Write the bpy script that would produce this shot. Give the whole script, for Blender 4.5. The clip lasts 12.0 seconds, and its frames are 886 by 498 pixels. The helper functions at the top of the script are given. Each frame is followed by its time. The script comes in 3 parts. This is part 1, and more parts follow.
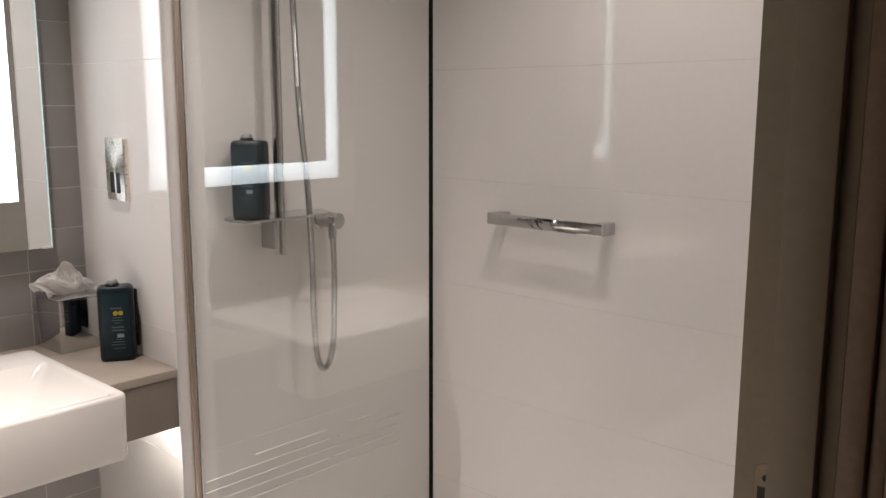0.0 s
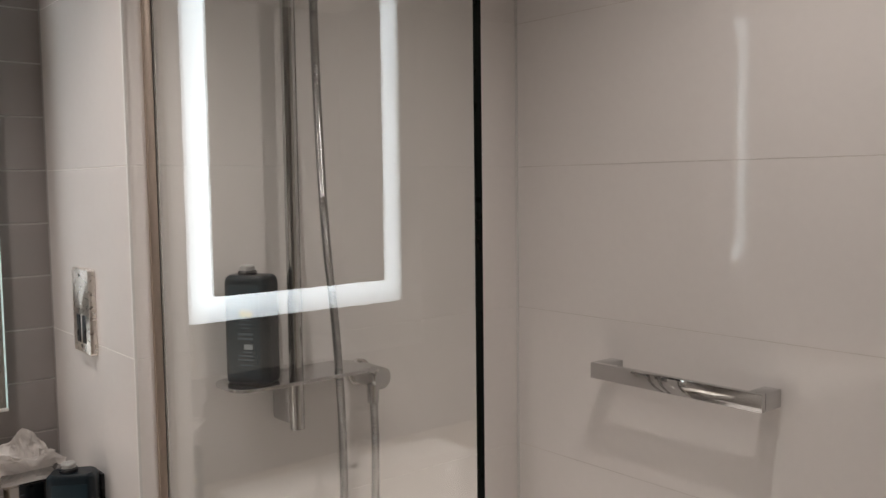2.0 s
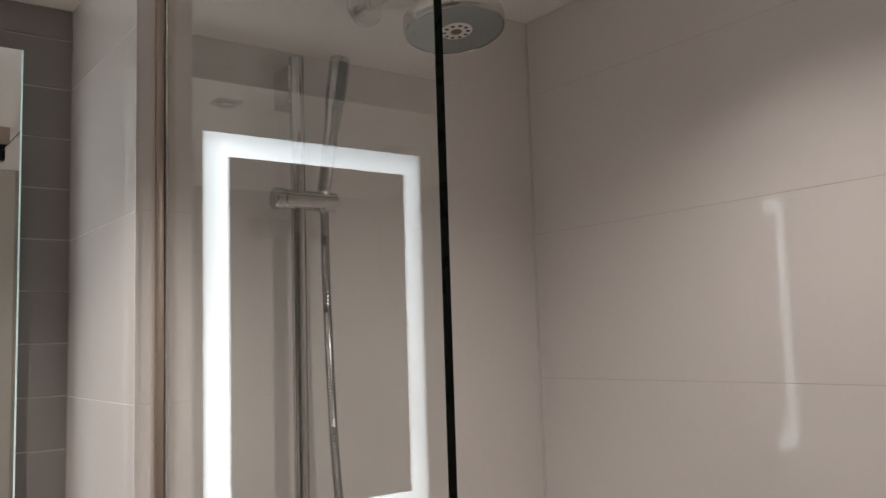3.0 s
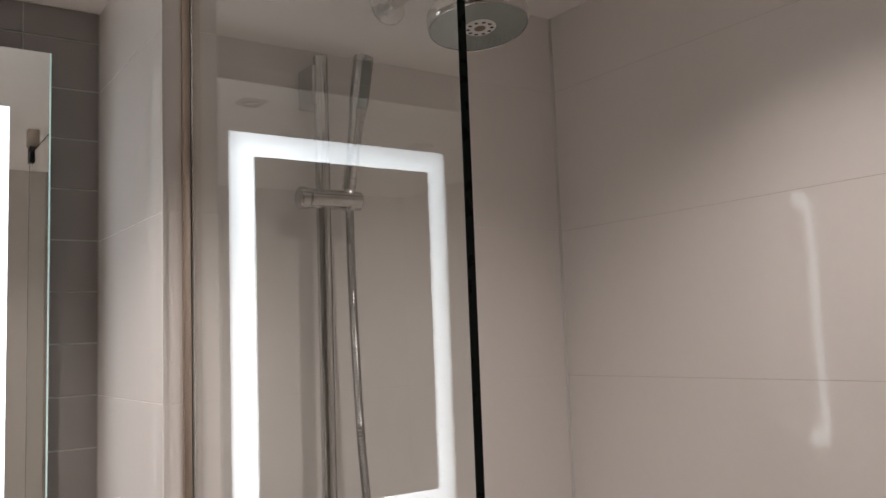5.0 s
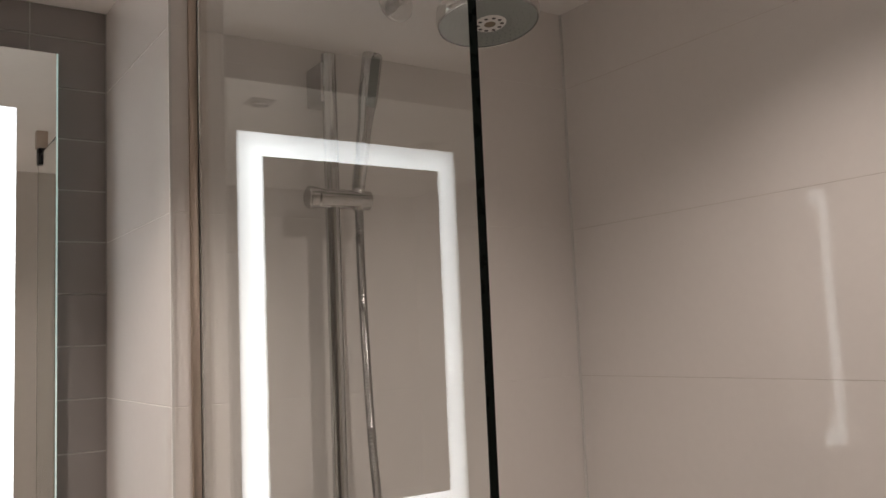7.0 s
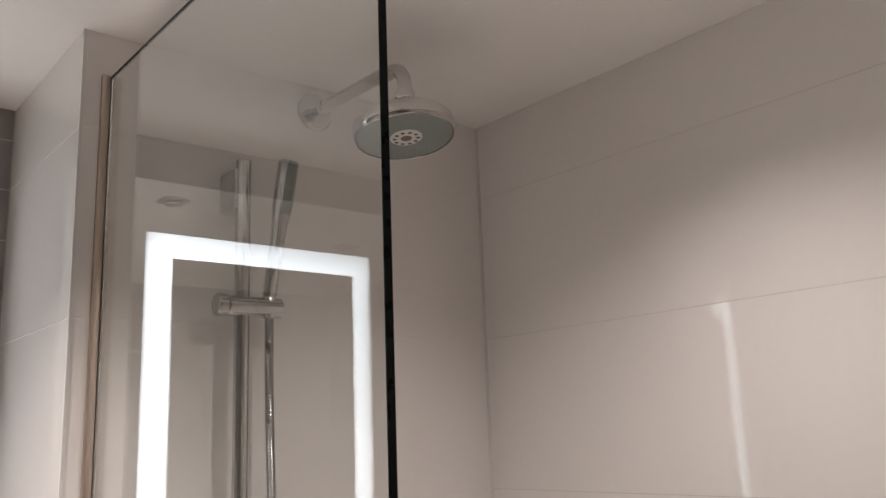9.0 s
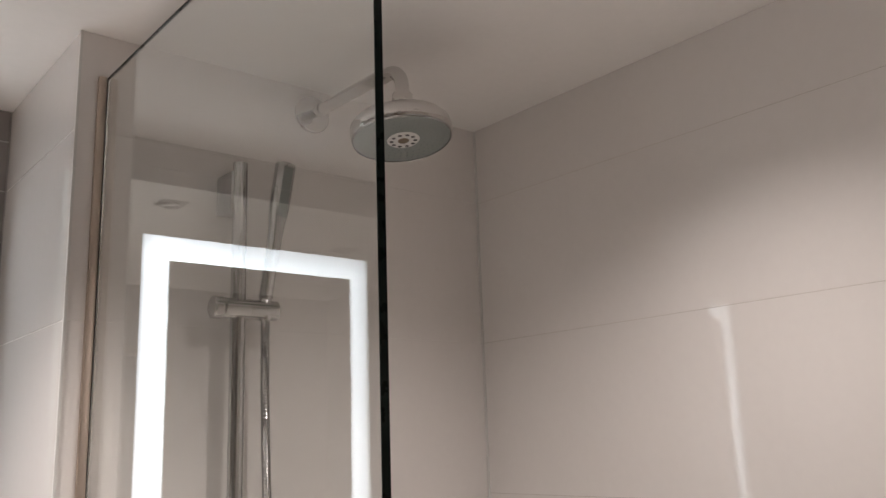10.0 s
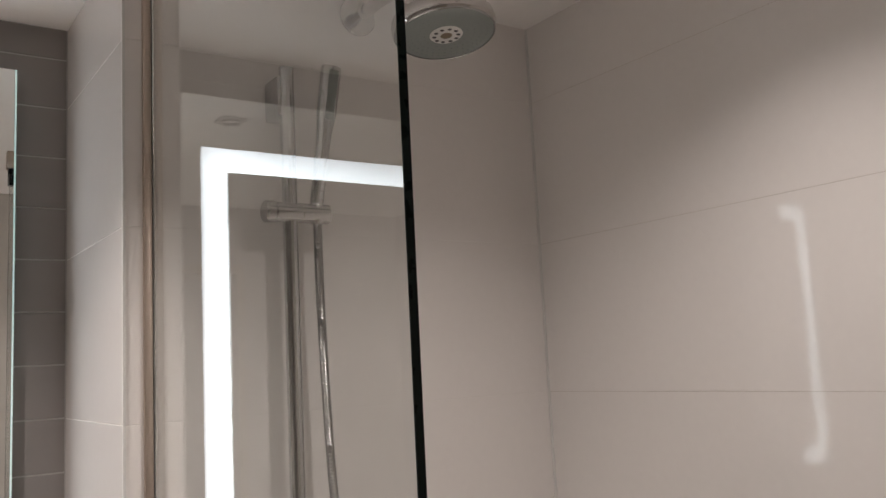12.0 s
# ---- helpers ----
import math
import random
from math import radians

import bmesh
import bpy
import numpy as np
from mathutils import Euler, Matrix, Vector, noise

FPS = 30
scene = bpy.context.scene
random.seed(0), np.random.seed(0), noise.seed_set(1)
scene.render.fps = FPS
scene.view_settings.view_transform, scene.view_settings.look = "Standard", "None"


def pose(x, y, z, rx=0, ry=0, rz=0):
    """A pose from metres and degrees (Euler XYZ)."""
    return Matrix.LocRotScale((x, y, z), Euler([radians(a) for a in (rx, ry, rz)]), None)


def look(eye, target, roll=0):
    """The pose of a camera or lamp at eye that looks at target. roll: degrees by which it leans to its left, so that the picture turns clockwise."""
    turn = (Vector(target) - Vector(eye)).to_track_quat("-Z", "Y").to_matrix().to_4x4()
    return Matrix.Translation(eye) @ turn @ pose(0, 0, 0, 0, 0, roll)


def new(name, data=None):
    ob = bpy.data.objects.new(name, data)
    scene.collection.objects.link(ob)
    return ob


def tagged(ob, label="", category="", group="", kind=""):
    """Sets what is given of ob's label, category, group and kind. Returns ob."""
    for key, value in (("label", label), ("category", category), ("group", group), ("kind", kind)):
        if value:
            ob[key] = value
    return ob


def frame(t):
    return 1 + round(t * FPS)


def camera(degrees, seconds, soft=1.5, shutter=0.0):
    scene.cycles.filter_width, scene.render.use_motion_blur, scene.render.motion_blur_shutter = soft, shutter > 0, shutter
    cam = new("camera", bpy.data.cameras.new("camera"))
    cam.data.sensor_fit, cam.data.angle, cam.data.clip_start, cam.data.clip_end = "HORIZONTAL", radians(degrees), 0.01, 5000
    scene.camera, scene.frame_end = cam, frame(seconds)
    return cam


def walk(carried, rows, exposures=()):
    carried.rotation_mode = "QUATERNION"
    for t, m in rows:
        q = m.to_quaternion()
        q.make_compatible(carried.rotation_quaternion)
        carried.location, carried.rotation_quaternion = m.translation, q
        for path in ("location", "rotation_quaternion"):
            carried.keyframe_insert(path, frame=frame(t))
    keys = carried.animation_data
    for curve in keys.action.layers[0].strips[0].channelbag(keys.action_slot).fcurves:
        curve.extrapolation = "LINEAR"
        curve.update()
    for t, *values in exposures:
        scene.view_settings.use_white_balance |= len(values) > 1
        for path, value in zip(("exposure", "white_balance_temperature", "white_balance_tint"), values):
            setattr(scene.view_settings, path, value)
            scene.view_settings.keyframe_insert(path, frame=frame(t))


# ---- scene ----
cam = camera(54.28, 12.0)
PATH = [
    (0.00, pose(-0.9677, -2.1383, 1.4561, 80.536, -0.103, -47.133)),
    (0.50, pose(-0.7561, -2.0952, 1.4770, 81.723, 0.481, -42.157)),
    (1.00, pose(-0.6458, -1.9834, 1.4717, 82.040, 0.649, -40.547)),
    (1.50, pose(-0.5541, -1.8009, 1.4775, 82.362, 0.777, -40.359)),
    (2.00, pose(-0.4806, -1.7512, 1.5175, 85.711, 0.724, -39.900)),
    (2.50, pose(-0.4142, -1.7728, 1.5948, 91.915, 0.788, -37.599)),
    (3.00, pose(-0.4051, -1.7815, 1.6353, 96.050, 1.798, -36.131)),
    (5.00, pose(-0.4028, -1.7787, 1.6377, 95.886, 2.097, -34.404)),
    (5.50, pose(-0.4019, -1.7707, 1.6300, 96.196, 1.954, -34.056)),
    (6.00, pose(-0.3937, -1.7661, 1.6373, 95.839, 2.192, -33.890)),
    (6.50, pose(-0.3943, -1.7576, 1.6389, 95.848, 2.118, -33.910)),
    (7.00, pose(-0.3935, -1.7618, 1.6404, 95.855, 2.383, -33.735)),
    (7.50, pose(-0.3841, -1.7630, 1.6549, 98.426, 1.803, -37.012)),
    (7.70, pose(-0.3846, -1.7534, 1.6573, 100.389, 1.814, -38.958)),
    (9.50, pose(-0.3821, -1.7659, 1.6624, 102.238, 1.993, -39.293)),
    (10.00, pose(-0.3774, -1.7619, 1.6613, 102.373, 1.900, -39.349)),
    (10.50, pose(-0.3759, -1.7769, 1.6626, 102.224, 2.036, -39.227)),
    (11.00, pose(-0.3573, -1.7868, 1.6532, 101.430, 2.124, -36.441)),
    (11.50, pose(-0.3374, -1.7930, 1.6357, 99.132, 2.637, -33.205)),
    (12.00, pose(-0.3369, -1.7757, 1.6236, 97.386, 2.881, -34.125)),
]
EXPOSURES = [(0, 0.15, 6350, 7), (1, -0.01, 6350, 7), (1.5, -0.1, 6400, 7), (3, -0.17, 6450, 7), (5, -0.05, 6500, 9), (5.5, -0.07, 6750, 10), (7, -0.14, 6850, 10), (7.5, -0.02, 6700, 9),
             (9.5, 0.26, 6450, 9), (11, 0.24, 6400, 8), (12, 0.07, 6450, 8)]
walk(cam, PATH, exposures=EXPOSURES)

# ---- plan (metres): mirror wall y = 0, vanity side wall x = 0, shower back wall y = YB ----
YB, H, GX, GN, GT, RX = -0.428, 2.316, 0.047, -1.169, 2.242, 0.832
JX, JY0, JY1 = -0.145, -1.792, -1.881          # door jamb face and the door wall's two faces
XL = -1.70                                    # assumed place of the unseen far side wall

# ---- light ----
world = bpy.data.worlds.new("world")
scene.world = world
world.use_nodes = True
world.node_tree.nodes["Background"].inputs[0].default_value = (0.6, 0.55, 0.5, 1)
world.node_tree.nodes["Background"].inputs[1].default_value = 0.02
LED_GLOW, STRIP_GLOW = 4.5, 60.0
# third spot: unseen fill lamp added to brighten the room by floor bounce
SPOTS = [(0.36, -1.16, 16.5, 133, 0.95), (-0.425, -0.545, 32.0, 104, 0.9), (-1.15, -0.80, 180.0, 80, 0.7)]
WARM = (1.0, 0.885, 0.828)


def spot(x, y, watts, cone, blend):
    data = bpy.data.lights.new("downlight_and_fill_lamp", "SPOT")
    data.energy, data.color, data.spot_size, data.spot_blend, data.shadow_soft_size = watts, WARM, radians(cone), blend, 0.016
    ob = new("downlight_and_fill_lamp", data)
    ob.matrix_world = look((x, y, H - 0.026), (x, y + 0.0001, 0))
    return ob


for sx, sy, watts, cone, blend in SPOTS:
    spot(sx, sy, watts, cone, blend)


# ---- materials ----
def mat(name, base, rough=0.5, metal=0.0, vary=0.08, scale=6.0, fine=60.0, bump=0.0, bump_scale=40.0, spec=0.5, rough_vary=0.05, per_object=0.0):
    m = bpy.data.materials.new(name)
    m.use_nodes = True
    nt = m.node_tree
    b = nt.nodes["Principled BSDF"]
    b.inputs["Metallic"].default_value = metal
    b.inputs["Specular IOR Level"].default_value = spec
    co = nt.nodes.new("ShaderNodeTexCoord")
    big = nt.nodes.new("ShaderNodeTexNoise")
    big.inputs["Scale"].default_value, big.inputs["Detail"].default_value = scale, 4
    small = nt.nodes.new("ShaderNodeTexNoise")
    small.inputs["Scale"].default_value, small.inputs["Detail"].default_value = fine, 6
    nt.links.new(co.outputs["Object"], big.inputs["Vector"])
    nt.links.new(co.outputs["Object"], small.inputs["Vector"])
    mix = nt.nodes.new("ShaderNodeMath")
    mix.operation = "ADD"
    nt.links.new(big.outputs["Fac"], mix.inputs[0])
    nt.links.new(small.outputs["Fac"], mix.inputs[1])
    last = mix.outputs[0]
    if per_object:
        info = nt.nodes.new("ShaderNodeObjectInfo")
        mul = nt.nodes.new("ShaderNodeMath")
        mul.operation, mul.inputs[1].default_value = "MULTIPLY_ADD", per_object
        nt.links.new(info.outputs["Random"], mul.inputs[0])
        nt.links.new(last, mul.inputs[2])
        last = mul.outputs[0]
    ramp = nt.nodes.new("ShaderNodeMapRange")
    ramp.inputs["From Min"].default_value, ramp.inputs["From Max"].default_value = 0.6, 1.4 + per_object
    ramp.inputs["To Min"].default_value, ramp.inputs["To Max"].default_value = 1 - vary, 1 + vary
    nt.links.new(last, ramp.inputs["Value"])
    col = nt.nodes.new("ShaderNodeVectorMath")
    col.operation = "SCALE"
    col.inputs[0].default_value = base
    nt.links.new(ramp.outputs[0], col.inputs["Scale"])
    nt.links.new(col.outputs["Vector"], b.inputs["Base Color"])
    rr = nt.nodes.new("ShaderNodeMapRange")
    rr.inputs["From Min"].default_value, rr.inputs["From Max"].default_value = 0.3, 0.7
    rr.inputs["To Min"].default_value, rr.inputs["To Max"].default_value = max(0.01, rough - rough_vary), rough + rough_vary
    nt.links.new(small.outputs["Fac"], rr.inputs["Value"])
    nt.links.new(rr.outputs[0], b.inputs["Roughness"])
    if bump:
        bn = nt.nodes.new("ShaderNodeTexNoise")
        bn.inputs["Scale"].default_value, bn.inputs["Detail"].default_value = bump_scale, 3
        nt.links.new(co.outputs["Object"], bn.inputs["Vector"])
        bp = nt.nodes.new("ShaderNodeBump")
        bp.inputs["Strength"].default_value, bp.inputs["Distance"].default_value = 1.0, bump
        nt.links.new(bn.outputs["Fac"], bp.inputs["Height"])
        nt.links.new(bp.outputs["Normal"], b.inputs["Normal"])
    return m


def glow(name, colour, strength):
    m = bpy.data.materials.new(name)
    m.use_nodes = True
    b = m.node_tree.nodes["Principled BSDF"]
    b.inputs["Base Color"].default_value = (0.8, 0.8, 0.8, 1)
    b.inputs["Emission Color"].default_value = (*colour, 1)
    b.inputs["Emission Strength"].default_value = strength
    return m


def clear(name, tint, rough=0.0):
    m = bpy.data.materials.new(name)
    m.use_nodes = True
    b = m.node_tree.nodes["Principled BSDF"]
    b.inputs["Base Color"].default_value = (*tint, 1)
    b.inputs["Transmission Weight"].default_value = 1.0
    b.inputs["Roughness"].default_value = rough
    b.inputs["IOR"].default_value = 1.5
    return m


WHITE_TILE = mat("white_wall_tile", (0.835, 0.803, 0.782), 0.052, vary=0.02, scale=3, bump=0.00016, bump_scale=5, per_object=0.12, rough_vary=0.012)
GREY_TILE = mat("grey_wall_tile", (0.28, 0.258, 0.25), 0.24, vary=0.05, scale=5, fine=30, bump=0.0009, bump_scale=14, per_object=1.6, rough_vary=0.02)
GROUT = mat("pale_grout", (0.86, 0.84, 0.81), 0.8, vary=0.1, fine=200, bump=0.0005, bump_scale=300)
# shade inside the narrow right-wall joints is put into this grout colour
GROUT_SHADED = mat("shaded_joint_grout", (0.64, 0.59, 0.55), 0.85, vary=0.25, scale=4, fine=200)
GROUT_GREY = mat("grey_grout", (0.42, 0.40, 0.385), 0.8, vary=0.1, fine=200)
PLASTER = mat("white_ceiling_paint", (0.89, 0.87, 0.85), 0.75, vary=0.02, bump=0.0003, bump_scale=120)
LOBBY = mat("brown_unseen_lobby", (0.36, 0.29, 0.22), 0.5, vary=0.1)
# for walls out of view: kept dark so mirror and glass reflect less
TAUPE = mat("taupe_unseen_wall", (0.31, 0.285, 0.265), 0.6, vary=0.04, bump=0.0003, bump_scale=120)
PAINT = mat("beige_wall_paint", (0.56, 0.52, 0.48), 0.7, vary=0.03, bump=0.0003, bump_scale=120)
FLOORM = mat("pale_floor_tile", (0.83, 0.795, 0.77), 0.4, vary=0.12)
DOORM = mat("brown_door_frame_laminate", (0.29, 0.235, 0.165), 0.45, vary=0.1, scale=4, fine=80, bump=0.0002, bump_scale=150)
DARKWOOD = mat("dark_brown_architrave", (0.24, 0.165, 0.11), 0.4, vary=0.2, scale=5, fine=90)
CHROME = mat("chrome", (0.56, 0.56, 0.56), 0.045, 1.0, vary=0.01, rough_vary=0.02)
SATIN = mat("brushed_steel", (0.62, 0.6, 0.57), 0.24, 1.0, vary=0.05, fine=180)
HOSEM = mat("chrome_hose", (0.40, 0.40, 0.40), 0.16, 1.0, vary=0.03)
CERAMIC = mat("white_glazed_ceramic", (0.82, 0.78, 0.74), 0.08, vary=0.01, rough_vary=0.02)
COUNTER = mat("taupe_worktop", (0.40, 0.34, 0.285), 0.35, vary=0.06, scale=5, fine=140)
# worktop taupe scaled to 0.56, for front panel and underside
FASCIA = mat("darker_worktop_taupe", (0.225, 0.19, 0.16), 0.4, vary=0.06, scale=5, fine=140)
NAVY = mat("navy_bottle_plastic", (0.007, 0.013, 0.018), 0.32, spec=0.3, vary=0.1, scale=14)
NAVYLAB = mat("navy_label", (0.011, 0.026, 0.036), 0.42, spec=0.3, vary=0.08, scale=20)
BLACK = mat("black_plastic", (0.012, 0.012, 0.014), 0.3, vary=0.1)
YELLOW = mat("yellow_print", (0.55, 0.40, 0.04), 0.5, vary=0.04)
PRINT = mat("pale_blue_print", (0.075, 0.11, 0.13), 0.5, vary=0.05)
PRINTW = mat("white_print", (0.3, 0.34, 0.35), 0.5, vary=0.04)
TISSUE = mat("white_tissue", (0.90, 0.87, 0.85), 0.95, vary=0.03, bump=0.0006, bump_scale=70)
tnt = TISSUE.node_tree
through_paper = tnt.nodes.new("ShaderNodeBsdfTranslucent")
through_paper.inputs["Color"].default_value = (0.88, 0.85, 0.82, 1)
paper = tnt.nodes.new("ShaderNodeMixShader")
paper.inputs[0].default_value = 0.45
tnt.links.new(tnt.nodes["Principled BSDF"].outputs[0], paper.inputs[1])
tnt.links.new(through_paper.outputs[0], paper.inputs[2])
tnt.links.new(paper.outputs[0], tnt.nodes["Material Output"].inputs["Surface"])
RUBBER = mat("grey_spray_face", (0.25, 0.275, 0.262), 0.45, vary=0.04, fine=250)
PALEPL = mat("white_plastic", (0.72, 0.71, 0.69), 0.35, vary=0.02)
HEADM = mat("satin_chrome_head", (0.69, 0.68, 0.67), 0.14, 1.0, vary=0.02)
SLIDEM = mat("polished_slider", (0.58, 0.575, 0.57), 0.13, 1.0, vary=0.02)
SEAL = mat("dark_glass_edge", (0.003, 0.008, 0.007), 0.3, spec=0.15, vary=0.1)
CLIPM = mat("clear_grey_seal", (0.07, 0.065, 0.06), 0.4, vary=0.05)
REFLECTION_STRIP = mat("white_reflection_strip", (0.88, 0.87, 0.85), 0.15, vary=0.02)
GLASS = clear("shower_glass", (0.965, 0.985, 0.975))
MIRROR = mat("silvered_mirror", (0.86, 0.88, 0.87), 0.012, 1.0, vary=0.003, rough_vary=0.003)
# added emission imitates band light caught in the polished edge
EDGE = glow("glowing_pale_green_mirror_edge", (0.45, 0.85, 0.82), 0.35)
PLATEM = mat("polished_steel_plate", (0.95, 0.90, 0.84), 0.30, 1.0, vary=0.04, fine=180)
PLATEM.node_tree.nodes["Principled BSDF"].inputs["Anisotropic"].default_value = 0.9
turned = PLATEM.node_tree.nodes.new("ShaderNodeTangent")
turned.direction_type, turned.axis = "RADIAL", "X"
PLATEM.node_tree.links.new(turned.outputs["Tangent"], PLATEM.node_tree.nodes["Principled BSDF"].inputs["Tangent"])
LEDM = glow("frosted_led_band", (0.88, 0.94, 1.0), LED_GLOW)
STRIPM = glow("under_counter_led", (1.0, 0.93, 0.86), STRIP_GLOW)
LENSM = glow("downlight_lens", WARM, 0.3)
CHAMP = mat("champagne_aluminium", (0.52, 0.44, 0.375), 0.42, 1.0, vary=0.06, fine=120)
STRIKEM = mat("bronze_strike_plate", (0.26, 0.21, 0.15), 0.4, 1.0, vary=0.05)
CAPM = mat("translucent_grey_cap", (0.36, 0.36, 0.35), 0.35, vary=0.05)
BAFFLE = mat("grey_baffle", (0.26, 0.25, 0.24), 0.5, vary=0.05)


# ---- mesh helpers ----
def part(name, bm, material, parent=None, label="", smooth=True):
    me = bpy.data.meshes.new(name)
    bmesh.ops.recalc_face_normals(bm, faces=bm.faces)
    bm.to_mesh(me)
    bm.free()
    me.materials.append(material)
    if smooth:
        for p in me.polygons:
            p.use_smooth = True
        me.set_sharp_from_angle(angle=radians(35))
    ob = new(name, me)
    if parent is not None:
        ob.parent = parent
    if label:
        ob["label"] = label
    return ob


def thing(name, at, label, category, group="", rz=0.0):
    ob = new(name)
    ob.empty_display_size = 0.05
    ob.matrix_world = pose(*at, 0, 0, rz)
    return tagged(ob, label, category, group)


def box(x0, x1, y0, y1, z0, z1, bevel=0.0, seg=2, bm=None):
    made = bm is None
    b = bmesh.new()
    bmesh.ops.create_cube(b, size=1)
    bmesh.ops.transform(b, verts=b.verts, matrix=Matrix.Translation(((x0 + x1) / 2, (y0 + y1) / 2, (z0 + z1) / 2)) @ Matrix.Diagonal((x1 - x0, y1 - y0, z1 - z0, 1)))
    if bevel:
        bmesh.ops.bevel(b, geom=b.edges[:], offset=bevel, segments=seg, affect="EDGES", profile=0.5)
    if made:
        return b
    me = bpy.data.meshes.new("tmp")
    b.to_mesh(me)
    b.free()
    bm.from_mesh(me)
    bpy.data.meshes.remove(me)
    return bm


def lathe(profile, m=None, n=40):
    """A body turned round the z axis from (radius, height) pairs."""
    b = bmesh.new()
    rings = []
    for r, z in profile:
        if r < 1e-6:
            rings.append([b.verts.new((0, 0, z))])
        else:
            rings.append([b.verts.new((r * math.cos(2 * math.pi * k / n), r * math.sin(2 * math.pi * k / n), z)) for k in range(n)])
    for p, q in zip(rings, rings[1:]):
        for k in range(n):
            f = [p[k % len(p)], p[(k + 1) % len(p)], q[(k + 1) % len(q)], q[k % len(q)]]
            f = list(dict.fromkeys(f))
            if len(f) > 2:
                b.faces.new(f)
    if m is not None:
        b.transform(m)
    return b


def rod(p, q, r, bevel=0.0015, n=28):
    """A rod with softened ends from p to q."""
    p, q = Vector(p), Vector(q)
    d = q - p
    m = Matrix.Translation(p) @ d.to_track_quat("Z", "Y").to_matrix().to_4x4()
    h = d.length
    return lathe([(0, 0), (r - bevel, 0), (r, bevel), (r, h - bevel), (r - bevel, h), (0, h)], m, n)


def rrect(w, d, r, z, cx=0.0, cy=0.0, n=6):
    pts = []
    for k, (sx, sy) in enumerate(((1, 1), (-1, 1), (-1, -1), (1, -1))):
        for i in range(n + 1):
            a = math.pi / 2 * (k + i / n)
            pts.append((cx + sx * (w / 2 - r) + r * math.cos(a), cy + sy * (d / 2 - r) + r * math.sin(a), z))
    return pts


def loft(rings, close_ends=(True, True)):
    b = bmesh.new()
    vs = [[b.verts.new(p) for p in ring] for ring in rings]
    n = len(vs[0])
    for p, q in zip(vs, vs[1:]):
        for k in range(n):
            b.faces.new((p[k], p[(k + 1) % n], q[(k + 1) % n], q[k]))
    if close_ends[0]:
        b.faces.new(vs[0][::-1])
    if close_ends[1]:
        b.faces.new(vs[-1])
    return b


def tube(points, radius, n=12, ridges=0.0, pitch=0.004, side=(0, 1, 0)):
    """A tube along a smooth line through the points; ridges makes it a spiral-wound hose."""
    p = [Vector(q) for q in points]
    line = []
    for i in range(len(p) - 1):
        a, b_, c, d = p[max(i - 1, 0)], p[i], p[i + 1], p[min(i + 2, len(p) - 1)]
        steps = max(3, int((c - b_).length / (pitch / 2 if ridges else 0.012)))
        for s in range(steps):
            t = s / steps
            line.append(0.5 * ((2 * b_) + (c - a) * t + (2 * a - 5 * b_ + 4 * c - d) * t * t + (3 * b_ - a - 3 * c + d) * t ** 3))
    line.append(p[-1])
    verts, faces = [], []
    side = Vector(side)
    for i, q in enumerate(line):
        t = (line[min(i + 1, len(line) - 1)] - line[max(i - 1, 0)]).normalized()
        u = (side - t * side.dot(t)).normalized()
        v = t.cross(u)
        r = radius - (ridges if i % 2 else 0)
        for k in range(n):
            a = 2 * math.pi * k / n
            verts.append(q + r * (math.cos(a) * u + math.sin(a) * v))
    for i in range(len(line) - 1):
        for k in range(n):
            faces.append((i * n + k, i * n + (k + 1) % n, (i + 1) * n + (k + 1) % n, (i + 1) * n + k))
    faces.append(tuple(range(n))[::-1])
    faces.append(tuple((len(line) - 1) * n + k for k in range(n)))
    me = bpy.data.meshes.new("tmp")
    me.from_pydata(verts, [], faces)
    b = bmesh.new()
    b.from_mesh(me)
    bpy.data.meshes.remove(me)
    return b


def structure(name, bm, material, label, category="wall"):
    return tagged(part(name, bm, material), label, category, kind="structure")


# ---- the room ----
structure("floor", box(XL - 0.1, RX + 0.15, JY0, 0.1, -0.1, 0), FLOORM, "pale tiled bathroom floor", "floor")
structure("ceiling", box(XL - 0.1, RX + 0.15, JY0, 0.1, H, H + 0.1), PLASTER, "plain white painted bathroom ceiling", "ceiling")
wall_mirror = structure("wall_mirror_side", box(XL, 0.0008, 0.0010, 0.12, 0, H), GROUT_GREY, "grey stacked tile wall behind the vanity")
wall_back = structure("wall_shower_back", box(0.0009, RX + 0.0005, YB + 0.0006, 0.0008, 0, H), GROUT, "white large-format tile wall behind the shower")
wall_right = structure("wall_shower_side", box(RX + 0.0006, RX + 0.13, JY0, 0.0, 0, H), GROUT_SHADED, "glossy white large-format tile wall in the shower")
structure("wall_far_side", box(XL - 0.1, XL, JY0, 0.1, 0, H), TAUPE, "unseen far wall in an assumed taupe")
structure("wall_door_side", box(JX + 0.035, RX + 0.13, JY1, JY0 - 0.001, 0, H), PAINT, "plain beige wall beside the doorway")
structure("wall_door_side_far", box(XL, -0.945, JY1, JY0 - 0.001, 0, H), TAUPE, "unseen wall beside the doorway in an assumed taupe")
structure("wall_door_head", box(-0.944, JX + 0.034, JY1, JY0 - 0.001, 2.07, H), TAUPE, "unseen wall above the doorway in an assumed taupe")
# lobby outside the door: unseen enclosure added to keep chrome reflections dark
structure("lobby_floor", box(-2.2, 0.9, -3.6, JY0 - 0.002, -0.1, -0.002), DARKWOOD, "dark floor of the unlit, unseen lobby", "floor")
structure("lobby_ceiling", box(-2.2, 0.9, -3.6, JY1 - 0.001, H, H + 0.1), LOBBY, "brown ceiling of the unlit, unseen lobby", "ceiling")
